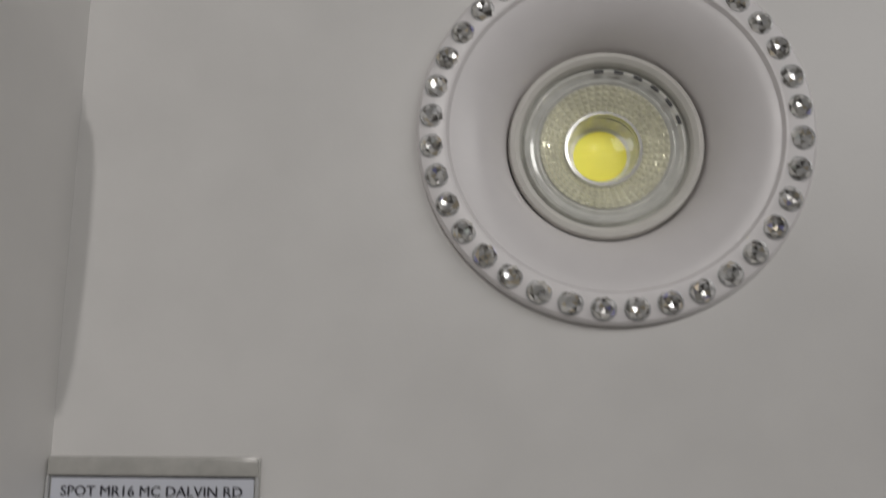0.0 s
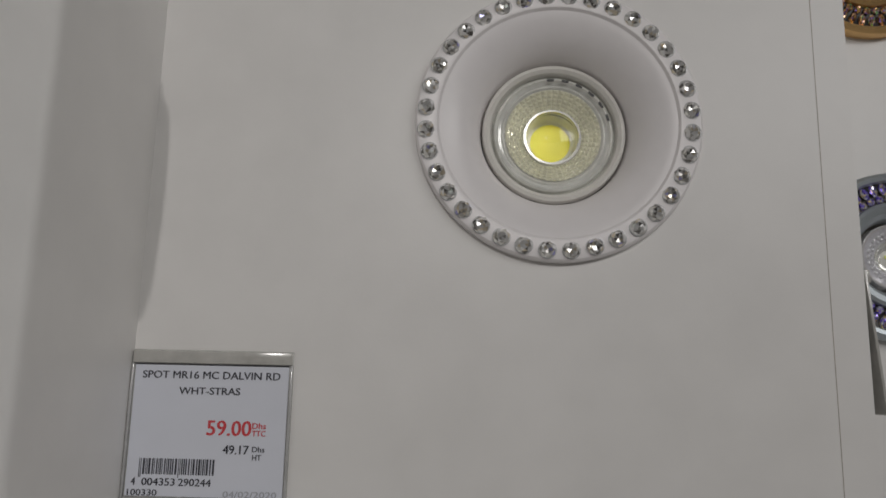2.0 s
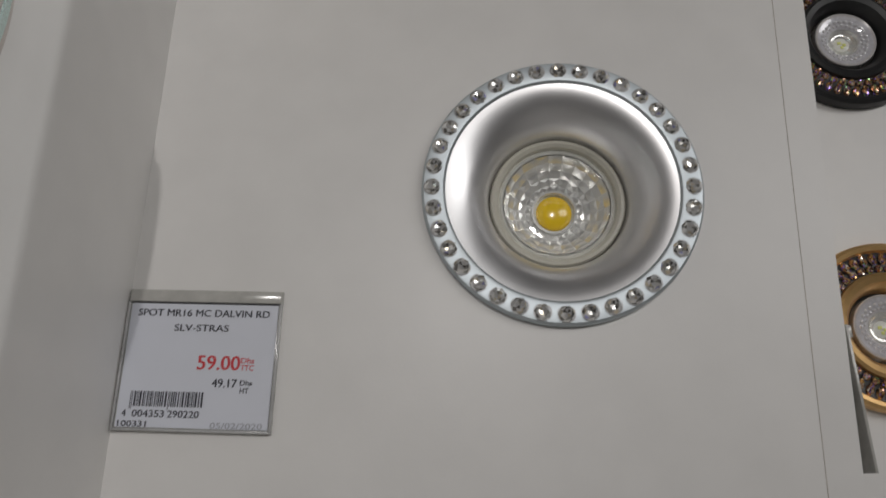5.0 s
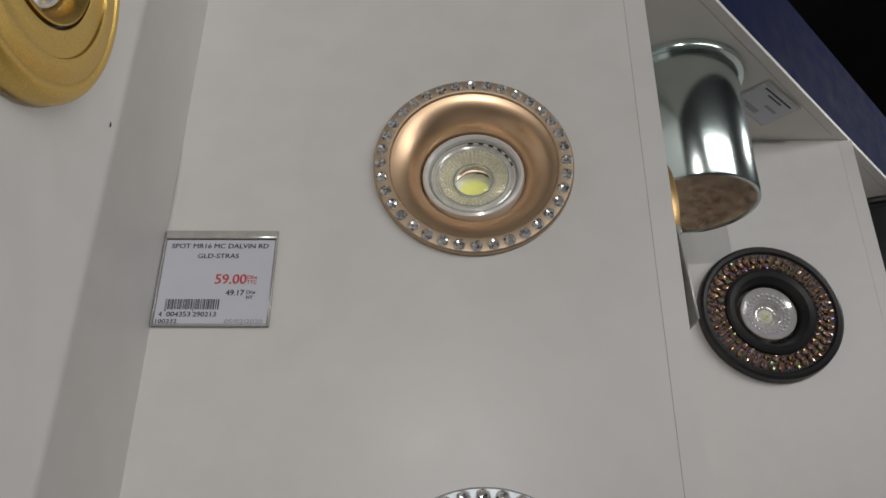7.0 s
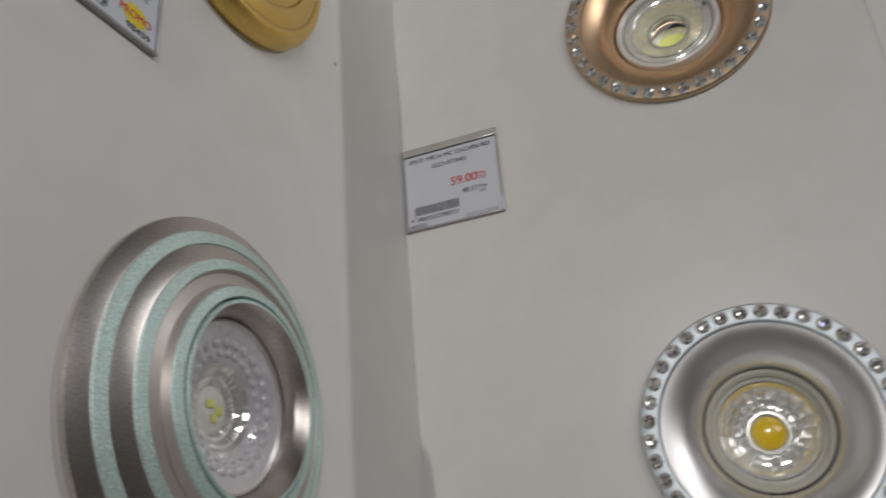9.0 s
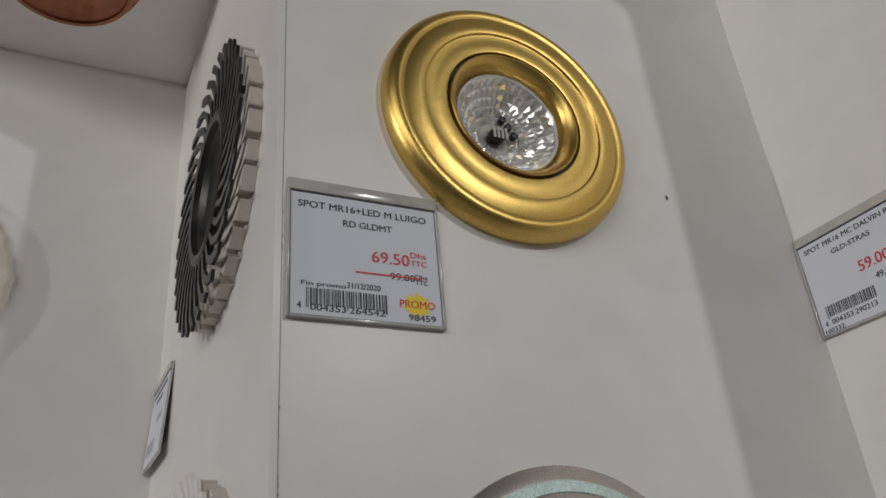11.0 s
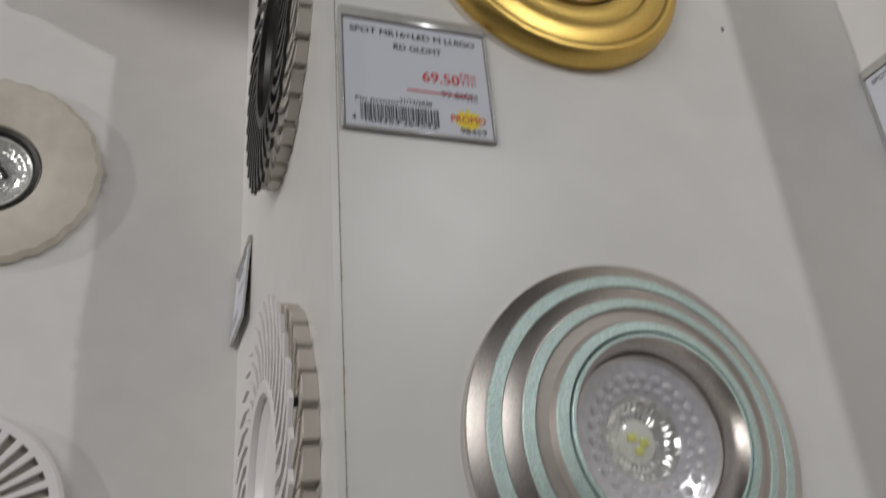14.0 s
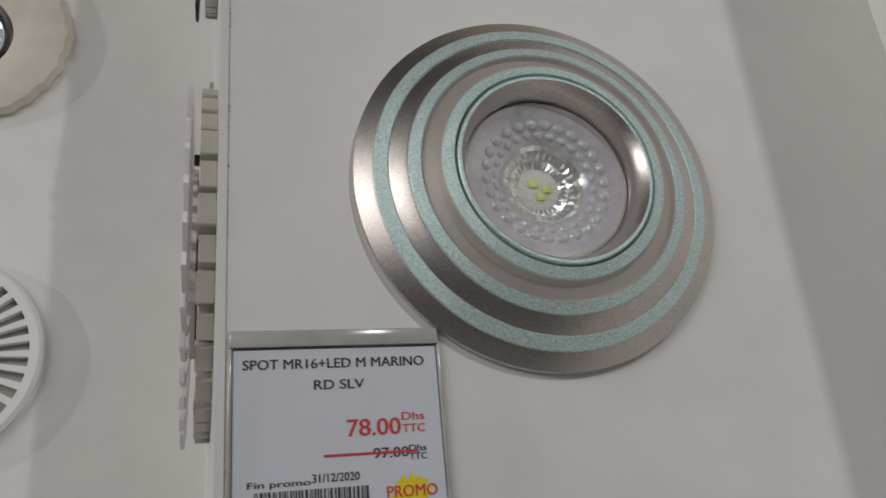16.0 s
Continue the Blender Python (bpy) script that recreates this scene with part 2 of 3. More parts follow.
# ---- display walls: a zigzag of upright boards under a shallow canopy ----
FW, FS, FG = 0.147, 0.156, 0.153
ZW, ZS, ZG = 0.0015, 0.2130, 0.4252
YS = 0.157
board("wall_1", on_front(0, 0), 0.2408, [(FW, ZW), (FS, ZS), (FG, ZG)])
board("wall_2", on_side(-0.25, 0), 0.25, [(0.25 - YS, 0.022), (0.25 - YS, 0.221), (0.25 - YS, 0.418)])
tilt = math.degrees(math.atan2(0.0095, 0.25))
board("wall_3", pose(-0.25, -0.262, 0, 90, 0, tilt), 0.2501, [])
board("wall_4", on_side(-0.512, 0, -0.25), 0.25, [(0.107, 0.230), (0.105, 0.437)])
board("wall_5", on_front(-0.5, 0, -0.516), 0.25, [])
board("wall_6", on_side(0.0, 0, 0.253), 0.25, [(0.25 - YS, 0.22), (0.25 - YS, 0.42)])
board("wall_7", on_front(0.253, 0, 0.25), 0.2408, [(0.15, 0.0), (0.148, 0.216), (0.1475, 0.436)])
board("wall_8", on_side(0.25, 0, 0.506), 0.25, [])
board("wall_9", on_front(0.506, 0, 0.5), 0.241, [])
board("wall_10", on_side(0.5, 0, 0.759), 0.25, [])


def strip(name, pts, z0, z1, material, label, category):
    """An upright or flat prism on a plan outline."""
    bm = bmesh.new()
    lo = [bm.verts.new((x, y, z0)) for x, y in pts]
    hi = [bm.verts.new((x, y, z1)) for x, y in pts]
    bm.faces.new(lo), bm.faces.new(hi)
    for i in range(len(pts)):
        j = (i + 1) % len(pts)
        bm.faces.new((lo[i], lo[j], hi[j], hi[i]))
    ob = part(name, bm, material, None, smooth=False)
    return tagged(ob, label, category, kind="structure")


u = 1 / math.sqrt(2)


def diag(a, d):
    """Plan place a metres along the canopy's front line from the front board's outer edge, d metres out from it."""
    return (0.2525 + u * a + u * d, -0.0005 + u * a - u * d)


strip("ceiling", [diag(-1.6, -0.0075), diag(1.6, -0.0075), diag(1.6, -0.42), diag(-1.6, -0.42)], 0.6052, 0.622, SOFFIT, "white underside of the display canopy", "canopy")
strip("trim", [diag(-1.6, 0.0005), diag(1.6, 0.0005), diag(1.6, -0.0072), diag(-1.6, -0.0072)], 0.6053, 0.6095, SOFFIT, "narrow white lip along the canopy front", "trim")
strip("fascia", [diag(-1.6, -0.001), diag(1.6, -0.001), diag(1.6, -0.013), diag(-1.6, -0.013)], 0.6098, 0.722, BLUE, "deep blue fascia board above the display", "fascia")
strip("shelf_base", [diag(-1.6, 0.05), diag(1.6, 0.05), diag(1.6, -0.42), diag(-1.6, -0.42)], -0.66, -0.6205, WHITE, "white plinth under the display boards", "plinth")
strip("wall_back", [diag(-1.6, -0.42), diag(1.6, -0.42), diag(1.6, -0.44), diag(-1.6, -0.44)], -1.5, 0.6, SHOPW, "plain wall behind the display", "wall")

# the shop round the display, closed on all sides
RX0, RX1, RY0, RY1, RZ0, RZ1 = -3.4, 4.6, -7.2, 2.6, -1.5, 1.62
for n, b, mt, lb, cg in (
    ("floor", (RX0, RX1, RY0, RY1, RZ0 - 0.1, RZ0), FLOOR, "grey polished shop floor", "floor"),
    ("ceiling_shop", (RX0, RX1, RY0, RY1, RZ1, RZ1 + 0.1), DARK, "black painted shop ceiling", "ceiling"),
    ("wall_north", (RX0, RX1, RY1, RY1 + 0.1, RZ0, RZ1), DARK, "dark wall behind the display", "wall"),
    ("wall_south", (RX0, RX1, RY0 - 0.1, RY0, RZ0, RZ1), SHOPW, "plain pale shop wall", "wall"),
    ("wall_west", (RX0 - 0.1, RX0, RY0, RY1, RZ0, RZ1), SHOPW, "plain pale shop wall", "wall"),
    ("wall_east", (RX1, RX1 + 0.1, RY0, RY1, RZ0, RZ1), SHOPW, "plain pale shop wall", "wall"),
):
    tagged(part(n, box(*b), mt, None, smooth=False), lb, cg, kind="structure")


# ---- lamp inserts ----
def faceted(rows, seg, jitter=0.0, seed=3, bulge=0.14):
    """A cup of separate flat facets from (radius, height) rows; each facet bulges a little."""
    rnd = random.Random(seed)
    bm = bmesh.new()
    for k, ((r0, h0), (r1, h1)) in enumerate(zip(rows, rows[1:])):
        for i in range(seg):
            a0, a1 = 2 * math.pi * i / seg, 2 * math.pi * (i + 1) / seg
            am = (a0 + a1) / 2
            ps = [(r0, a0, h0), (r0, a1, h0), (r1, a1, h1), (r1, a0, h1)]
            vs = [bm.verts.new((r * math.cos(a), r * math.sin(a), h)) for r, a, h in ps]
            rm, hm = (r0 + r1) / 2, (h0 + h1) / 2 + abs(r0 - r1) * bulge + rnd.uniform(-jitter, jitter)
            c = bm.verts.new((rm * math.cos(am), rm * math.sin(am), hm))
            for q in range(4):
                bm.faces.new((vs[q], vs[(q + 1) % 4], c))
    bmesh.ops.remove_doubles(bm, verts=bm.verts, dist=1e-6)
    return bm


def bulb_white(parent, h, chip=CHIPY, rim=PLASTIC, tilt_m=None):
    """LED lamp with a wide clear collar, a fine prism ring and a phosphor disc behind a frosted lens."""
    at = Matrix.Translation((0, 0, h)) @ (tilt_m or Matrix())
    b = part("bulb", lathe([(0.0268, -0.010), (0.0268, -0.0015), (0.0263, 0), (0.0250, 0.0004), (0.0238, -0.0006), (0.0232, -0.003)]), rim, parent, "white rimmed LED lamp", at=at)
    part("collar", lathe([(0.0232, -0.0034), (0.0228, -0.0040), (0.0222, -0.0022), (0.0214, -0.0019), (0.0206, -0.0030), (0.0196, -0.0034), (0.0189, -0.0026), (0.0184, -0.0030), (0.0180, -0.0034)]), LENSC, b)
    part("reflector", faceted([(0.0180, -0.0030), (0.0166, -0.0040), (0.0152, -0.0048), (0.0138, -0.0055), (0.0126, -0.0061), (0.0111, -0.0066)], 48, 0.00010, 3, 0.60), PRISM, b, "clear ribbed prism ring", smooth=False)
    part("backing", lathe([(0.0182, -0.0034), (0.0104, -0.0074), (0.0095, -0.013)]), BODY, b)
    part("lens_ring", lathe([(0.0112, -0.0064), (0.0108, -0.0052), (0.0100, -0.0052), (0.0099, -0.0060)]), FACET, b)
    part("lens_wall", lathe([(0.0099, -0.0060), (0.0094, -0.0102), (0.0084, -0.0112)], 48), FROST, b)
    part("lens", lathe([(0.0091, -0.0088), (0.0075, -0.0078), (0.005, -0.0072), (0.0025, -0.0070), (0, -0.0069)], 48), FROST, b, "frosted lens disc") if chip is None else None
    if chip:
        part("chip", lathe([(0.0086, -0.0113), (0.0084, -0.0108), (0.0, -0.0106)], 40), chip, b, "yellow phosphor disc")
        lens = part("lens", lathe([(0.0097, -0.0070), (0.0084, -0.0064), (0.0058, -0.0058), (0.0028, -0.0055), (0, -0.0054)], 48), GLASS, b, "clear lens over the phosphor")
        lens.visible_shadow = False
    for i in range(9):
        a = radians(18 - i * 15)
        part("vent_slot", box(-0.0013, 0.0013, -0.0004, 0.0004, -0.0012, -0.0006), BLACK, b, at=Matrix.Rotation(a, 4, "Z") @ Matrix.Translation((0, 0.0212, -0.0004)) ) if 1 <= i <= 6 else None
    return b


def bulb_cob(parent, h):
    """LED lamp with a deep cup of large mirror facets and an amber chip."""
    b = part("bulb", lathe([(0.0258, -0.012), (0.0258, -0.001), (0.0252, 0), (0.0240, 0.0002), (0.0228, -0.0008), (0.0224, -0.003)]), mat("warm_grey_rim", (0.60, 0.58, 0.50), 0.35, vary=0.05, scale=200), parent, "grey rimmed LED lamp", at=Matrix.Translation((0, 0, h)))
    part("collar", lathe([(0.0224, -0.003), (0.0215, -0.0024), (0.0208, -0.0030), (0.0206, -0.004)]), LENSC, b)
    part("reflector", faceted([(0.0205, -0.0032), (0.0188, -0.0066), (0.0166, -0.0094), (0.0142, -0.0116), (0.0116, -0.0132), (0.0090, -0.0142)], 22, 0.00018, 5, 0.22), FACET, b, "mirror cup with large facets", smooth=False)
    part("backing", lathe([(0.0207, -0.0036), (0.015, -0.0135), (0.0085, -0.0155)]), BODY, b)
    part("lens_ring", lathe([(0.0093, -0.0140), (0.0090, -0.0124), (0.0082, -0.0124), (0.0080, -0.0150)]), FACET, b)
    part("lens", lathe([(0.0080, -0.0150), (0.0062, -0.0146), (0.0060, -0.0146)], 48), FROST, b)
    part("chip", lathe([(0.0072, -0.0150), (0.0070, -0.0138), (0.0056, -0.0127), (0.0030, -0.0121), (0, -0.0119)], 40), mat("amber_chip", (0.98, 0.66, 0.03), 0.2, vary=0.04, scale=600, coat=0.8), b, "amber LED dome")
    return b


def bulb_bubble(parent, h, chips=True, k=1.0):
    """LED lamp with a bubbled clear front ring, a ribbed inner cup and small yellow chips."""
    b = part("bulb", lathe([(0.0225, -0.012), (0.0225, -0.0005), (0.0218, 0), (0.0205, -0.0006)]), mat("cloudy_lens_edge", (0.70, 0.67, 0.67), 0.22, 0.2, vary=0.08, scale=200, coat=0.5), parent, "clear fronted LED lamp", at=Matrix.Translation((0, 0, h)) @ Matrix.Diagonal((k, k, 1, 1)))
    part("lens_face", lathe([(0.0206, -0.0006), (0.0186, -0.0012), (0.0150, -0.0024), (0.0122, -0.0036), (0.0112, -0.0044)]), mat("cloudy_lens", (0.68, 0.67, 0.71), 0.14, 0.15, vary=0.16, scale=420, coat=0.5, bump=0.3, bump_scale=420), b)
    bub = lathe([(0.0016, 0), (0.0014, 0.0006), (0.0008, 0.0011), (0, 0.0012)], 12)
    bme = bpy.data.meshes.new("bubble")
    bub.to_mesh(bme)
    bub.free()
    for p in bme.polygons:
        p.use_smooth = True
    bme.materials.append(mat("bubble_plastic", (0.74, 0.73, 0.76), 0.1, 0.15, vary=0.1, scale=300, coat=0.6))
    for i in range(26):
        a = 2 * math.pi * i / 26
        shared("bubble", bme, b, Matrix.Rotation(a, 4, "Z") @ Matrix.Translation((0.0166, 0, -0.0021)) @ Matrix.Rotation(radians(-16), 4, "Y") @ Matrix.Diagonal((0.95, 1.15, 1, 1)))
        shared("bubble", bme, b, Matrix.Rotation(a + 0.12, 4, "Z") @ Matrix.Translation((0.0138, 0, -0.0031)) @ Matrix.Rotation(radians(-18), 4, "Y") @ Matrix.Diagonal((0.7, 0.85, 0.8, 1)))
    part("reflector", faceted([(0.0114, -0.0042), (0.0104, -0.0056), (0.0082, -0.0072), (0.0058, -0.0082)], 34, 0.0001, 7), FACET, b, "ribbed inner mirror cup", smooth=False)
    part("backing", lathe([(0.0118, -0.0046), (0.008, -0.0088), (0.0, -0.0098)]), BODY, b)
    part("lens_disc", lathe([(0.0058, -0.0082), (0.0040, -0.0076), (0, -0.0074)], 32), FROST, b)
    if chips:
        for x, y, w in ((-0.0017, 0.0010, 0.0028), (0.0019, -0.0004, 0.0026), (0.0, -0.0026, 0.0022)):
            part("chip", box(x - w / 2, x + w / 2, y - 0.0011, y + 0.0011, -0.0076, -0.0069, 0.0002), CHIPP, b, "yellow LED chip")
    return b


def bulb_mirror(parent, h):
    """Halogen lamp: faceted mirror cup with a small dark capsule in the middle, behind clear glass."""
    b = part("bulb", lathe([(0.0248, -0.014), (0.0248, -0.0015), (0.0240, 0), (0.0228, -0.0008)]), LENSC, parent, "clear rimmed mirror lamp", at=Matrix.Translation((0, 0, h)))
    part("reflector", faceted([(0.0230, -0.0006), (0.0205, -0.0042), (0.0176, -0.0074), (0.0146, -0.0100), (0.0112, -0.0122), (0.0078, -0.0138), (0.004, -0.0148)], 40, 0.00022, 11, 0.30), FACET, b, "faceted mirror cup", smooth=False)
    part("backing", lathe([(0.0240, -0.001), (0.014, -0.0118), (0.0, -0.0160)]), BODY, b)
    cap = box(-0.0034, 0.0034, -0.0020, 0.0020, -0.0150, -0.0085, 0.0008)
    part("capsule", cap, CHAR, b, "dark lamp capsule")
    for i, (x, y) in enumerate(((0.006, 0.0055), (0.0085, 0.0015), (0.0035, 0.009))):
        part("pin_cover", lathe([(0.0016, -0.0125), (0.0016, -0.0098), (0, -0.0093)], 14), BLACK, b, at=Matrix.Translation((x, y, 0)))
    for k in range(4):
        part("filament_bar", box(-0.0030 + k * 0.0019, -0.0021 + k * 0.0019, -0.0028, 0.0028, -0.0084, -0.0079), FACET, b)
    return b


def gem_mesh(name, r, material, stretch=1.0, depth=0.55):
    """A round brilliant cut: girdle, star facets and a small table, each facet its own island."""
    rnd = random.Random(9)
    bm = bmesh.new()
    n = 7
    def ring(rad, h, off):
        return [Vector((rad * math.cos(2 * math.pi * (i + off) / n), rad * math.sin(2 * math.pi * (i + off) / n) * stretch, h)) for i in range(n)]
    g, m_, t = ring(r, 0, 0), ring(r * 0.80, r * depth * 0.55, 0.5), ring(r * 0.52, r * depth, 0)
    def face(*ps):
        bm.faces.new([bm.verts.new(p + Vector((0, 0, rnd.uniform(-0.06, 0.06) * r))) for p in ps])
    for i in range(n):
        j = (i + 1) % n
        face(g[i], g[j], m_[i])
        face(m_[i], g[j], m_[j])
        face(m_[i], m_[j], t[j])
        face(t[i], m_[i], t[j])
        face(t[i], t[j], Vector((0, 0, r * depth * 0.86)))
    me = bpy.data.meshes.new(name)
    bm.to_mesh(me)
    bm.free()
    me.materials.append(material)
    return me


STONE = gem_mesh("rhinestone", 0.0031, GEM)
SEAT = bpy.data.meshes.new("stone_seat")
_s = lathe([(0.00325, 0.0), (0.00325, 0.00015), (0.0030, 0.0002), (0, 0.0002)], 16)
_s.to_mesh(SEAT)
_s.free()
SEAT.materials.append(BODY)


def ring_of_stones(parent, n, r, h, me, turn=0.0, tip=0.0):
    for i in range(n):
        a = 2 * math.pi * (i + turn) / n
        shared("rhinestone", me, parent, Matrix.Rotation(a, 4, "Z") @ Matrix.Translation((r, 0, h)) @ Matrix.Rotation(tip, 4, "Y") @ Matrix.Rotation(1.7 * i, 4, "Z"))


# ---- fittings ----
def stone_spot(m, rim_mat, cone_mat, label, bulb, turn=0.0, throat=0.0270):
    s = thing("recessed_spotlight", m @ Matrix.Diagonal((1.012, 1.012, 1, 1)), label, "spotlight", "rhinestone spotlights on the front board")
    rim = part("rim", lathe([(0.0508, 0.0), (0.0512, 0.0012), (0.0510, 0.0028), (0.0502, 0.0037), (0.0440, 0.0042), (0.0432, 0.0040), (0.0424, 0.0030)], 128), rim_mat, s)
    bell = []
    for i in range(15):
        a = radians(8 + 80 * i / 14)
        bell.append((throat + 0.0002 + (0.0425 - throat) * (1 - math.sin(a)) / (1 - math.sin(radians(8))), 0.0032 - 0.0172 * (1 - math.cos(a))))
    part("cone", lathe([*bell, (throat, -0.0160), (throat - 0.0004, -0.0200)], 128), cone_mat, s, "deep bell-shaped recess")
    for i in range(36):
        a = 2 * math.pi * (i + turn) / 36
        shared("rhinestone", STONE, rim, Matrix.Rotation(a, 4, "Z") @ Matrix.Translation((0.0471, 0, 0.0041)) @ Matrix.Rotation(1.7 * i, 4, "Z"))
        shared("stone_seat", SEAT, rim, Matrix.Rotation(a, 4, "Z") @ Matrix.Translation((0.0471, 0, 0.00395)))
    bulb(s)
    return s


stone_spot(on_front(FW, ZW), PAINTW, PAINTW, "white round recessed spotlight ringed with clear rhinestones", lambda s: bulb_white(s, -0.0098), 0.5)
stone_spot(on_front(FS, ZS), ALUR, ALU, "silver round recessed spotlight ringed with clear rhinestones", lambda s: bulb_cob(s, -0.0115), 0.1, 0.0260)
stone_spot(on_front(FG, ZG), ROSER, ROSE, "rose-gold round recessed spotlight ringed with clear rhinestones", lambda s: bulb_white(s, -0.0085, CHIPP, BULBW, Matrix.Rotation(radians(-6), 4, "X") @ Matrix.Rotation(radians(-4), 4, "Y")), 0.1)


def stepped_spot(m, metal, glitter, label, lit=True):
    s = thing("stepped_spotlight", m, label, "spotlight", "round fittings on the side board")
    part("outer_rim", lathe([(0.0584, 0.0), (0.0592, 0.0014), (0.0590, 0.0028), (0.0545, 0.0052), (0.0539, 0.0054)], 128), metal, s, "brushed metal outer rim")
    part("glitter_band", lathe([(0.0539, 0.0054), (0.0536, 0.0060), (0.0498, 0.0072), (0.0494, 0.0068)], 128), glitter, s, "mint glitter band")
    part("middle_rim", lathe([(0.0494, 0.0069), (0.0448, 0.0094), (0.0443, 0.0095)], 128), metal, s)
    part("glitter_band", lathe([(0.0443, 0.0095), (0.0440, 0.0101), (0.0409, 0.0112), (0.0405, 0.0107)], 128), glitter, s, "mint glitter band")
    part("groove", lathe([(0.0405, 0.0108), (0.0398, 0.0096), (0.0362, 0.0108), (0.0352, 0.0132)], 128), TAUPE, s, "satin taupe groove")
    part("glitter_band", lathe([(0.0352, 0.0132), (0.0349, 0.0138), (0.0318, 0.0147), (0.0315, 0.0143), (0.0313, 0.0120)], 128), glitter, s, "mint glitter band")
    part("gimbal_edge", lathe([(0.0309, 0.0120), (0.0308, 0.0146), (0.0304, 0.0150), (0.0296, 0.0150)], 128), glitter, s, "thin glitter edge of the tilting ring")
    part("inner_lip", lathe([(0.0296, 0.0150), (0.0284, 0.0134), (0.0271, 0.0100), (0.0266, 0.0060), (0.0265, 0.0020)], 128), metal, s, "bevelled inner lip")
    bulb_bubble(s, 0.0068, lit, 1.175)
    return s


stepped_spot(on_side(-0.1562, 0.2195), NICKEL, GLITTER, "brushed nickel stepped spotlight with mint glitter rings")
stepped_spot(on_side(-0.1575, 0.022), NICKEL, GLITTER, "brushed nickel stepped spotlight low on the side board")


def gold_spot(m):
    s = thing("gimbal_spotlight", m, "matt gold round gimbal spotlight with rounded rim", "spotlight", "round fittings on the side board")
    pr = [(0.0563, 0.0), (0.0568, 0.0016)]
    for i in range(11):
        a = radians(-4 + 118 * i / 10)
        pr.append((0.0516 + 0.0052 * math.cos(a), 0.0026 + 0.0064 * math.sin(a)))
    pr += [(0.0472, 0.0090), (0.0442, 0.0093), (0.0414, 0.0095), (0.0409, 0.0093), (0.0406, 0.0084)]
    part("outer_rim", lathe(pr, 128), GOLD, s, "rounded gold rim")
    part("flat_ring", lathe([(0.0406, 0.0084), (0.0402, 0.0083), (0.0360, 0.0085), (0.0322, 0.0088), (0.0314, 0.0086), (0.0309, 0.0055)], 128), GOLD, s)
    part("gap", lathe([(0.0309, 0.0062), (0.0302, 0.0062)], 96), BLACK, s, "dark gap round the tilting ring")
    part("gimbal_ring", lathe([(0.0302, 0.0070), (0.0300, 0.0090), (0.0294, 0.0093), (0.0282, 0.0088), (0.0266, 0.0066), (0.0252, 0.0028), (0.0246, -0.002)], 128), GOLD, s, "tilting inner ring")
    bulb_mirror(s, 0.0030)
    return s


gold_spot(on_side(-0.1560, 0.4198))


def sunburst(m, material, label, n=34):
    """A ring with bent radial blades standing off a translucent backing disc."""
    s = thing("sunburst_spotlight", m @ Matrix.Diagonal((1.18, 1.18, 0.70, 1)), label, "spotlight", "sunburst fittings")
    part("hub", lathe([(0.0300, 0.0085), (0.0305, 0.0125), (0.0290, 0.0135), (0.0262, 0.0128), (0.0255, 0.0060), (0.0240, 0.0010)], 64), material, s)
    part("cup", lathe([(0.0252, 0.0090), (0.0225, 0.0050), (0.0180, 0.0030), (0, 0.0025)], 48), BLACK if material is CHAR else PAINTW, s, "recessed cup")
    bm = bmesh.new()
    vs = []
    for k, (r, bend) in enumerate(((0.0285, 0.0), (0.040, 0.10), (0.050, 0.26), (0.0565, 0.42))):
        row = []
        for w, h in ((-1, 0.0105), (1, 0.0105), (1, 0.0125), (-1, 0.0125)):
            wid = 0.0011 + 0.0008 * k / 3
            row.append(bm.verts.new((r * math.cos(bend) - w * wid * math.sin(bend + 0.5), r * math.sin(bend) + w * wid * math.cos(bend + 0.5), h + 0.0015 * k / 3)))
        vs.append(row)
    for a, b in zip(vs, vs[1:]):
        for i in range(4):
            bm.faces.new((a[i], a[(i + 1) % 4], b[(i + 1) % 4], b[i]))
    bm.faces.new(vs[0]), bm.faces.new(vs[-1])
    bmesh.ops.recalc_face_normals(bm, faces=bm.faces)
    me = bpy.data.meshes.new("blade")
    bm.to_mesh(me)
    bm.free()
    me.materials.append(material)
    for i in range(n):
        shared("blade", me, s, Matrix.Rotation(2 * math.pi * i / n, 4, "Z"))
    teeth = mat("frosted_backing", (0.62, 0.58, 0.52), 0.5, vary=0.05, scale=120)
    disc = part("backing_disc", lathe([(0.0490, 0.0), (0.0492, 0.0066), (0.0480, 0.0072), (0.026, 0.0072)], 96), teeth, s, "frosted toothed backing disc")
    block = box(0.0470, 0.0548, -0.0042, 0.0042, 0.0, 0.0076, 0.0004)
    for v in block.verts:
        v.co.y *= v.co.x / 0.0548
        v.co.y += (v.co.x - 0.047) * 0.35
    tooth = bpy.data.meshes.new("tooth")
    block.to_mesh(tooth)
    block.free()
    tooth.materials.append(teeth)
    for i in range(34):
        wide = 0.94 + 0.08 * math.sin(i * 2.7)
        shared("tooth", tooth, disc, Matrix.Rotation(2 * math.pi * (i + 0.3) / 34, 4, "Z") @ Matrix.Diagonal((1 + 0.012 * math.sin(i * 1.9), wide, 1 + 0.05 * math.sin(i * 3.1), 1)))
    part("screw", lathe([(0.0016, 0.007), (0.0016, 0.0100), (0, 0.0102)], 12), BLACK, s, at=Matrix.Translation((0.047, 0.013, 0)))
    return s


def p3(x, z):
    return pose(x, -0.2525 + (x / 0.25) * 0.0095, z, 90, 0, tilt)


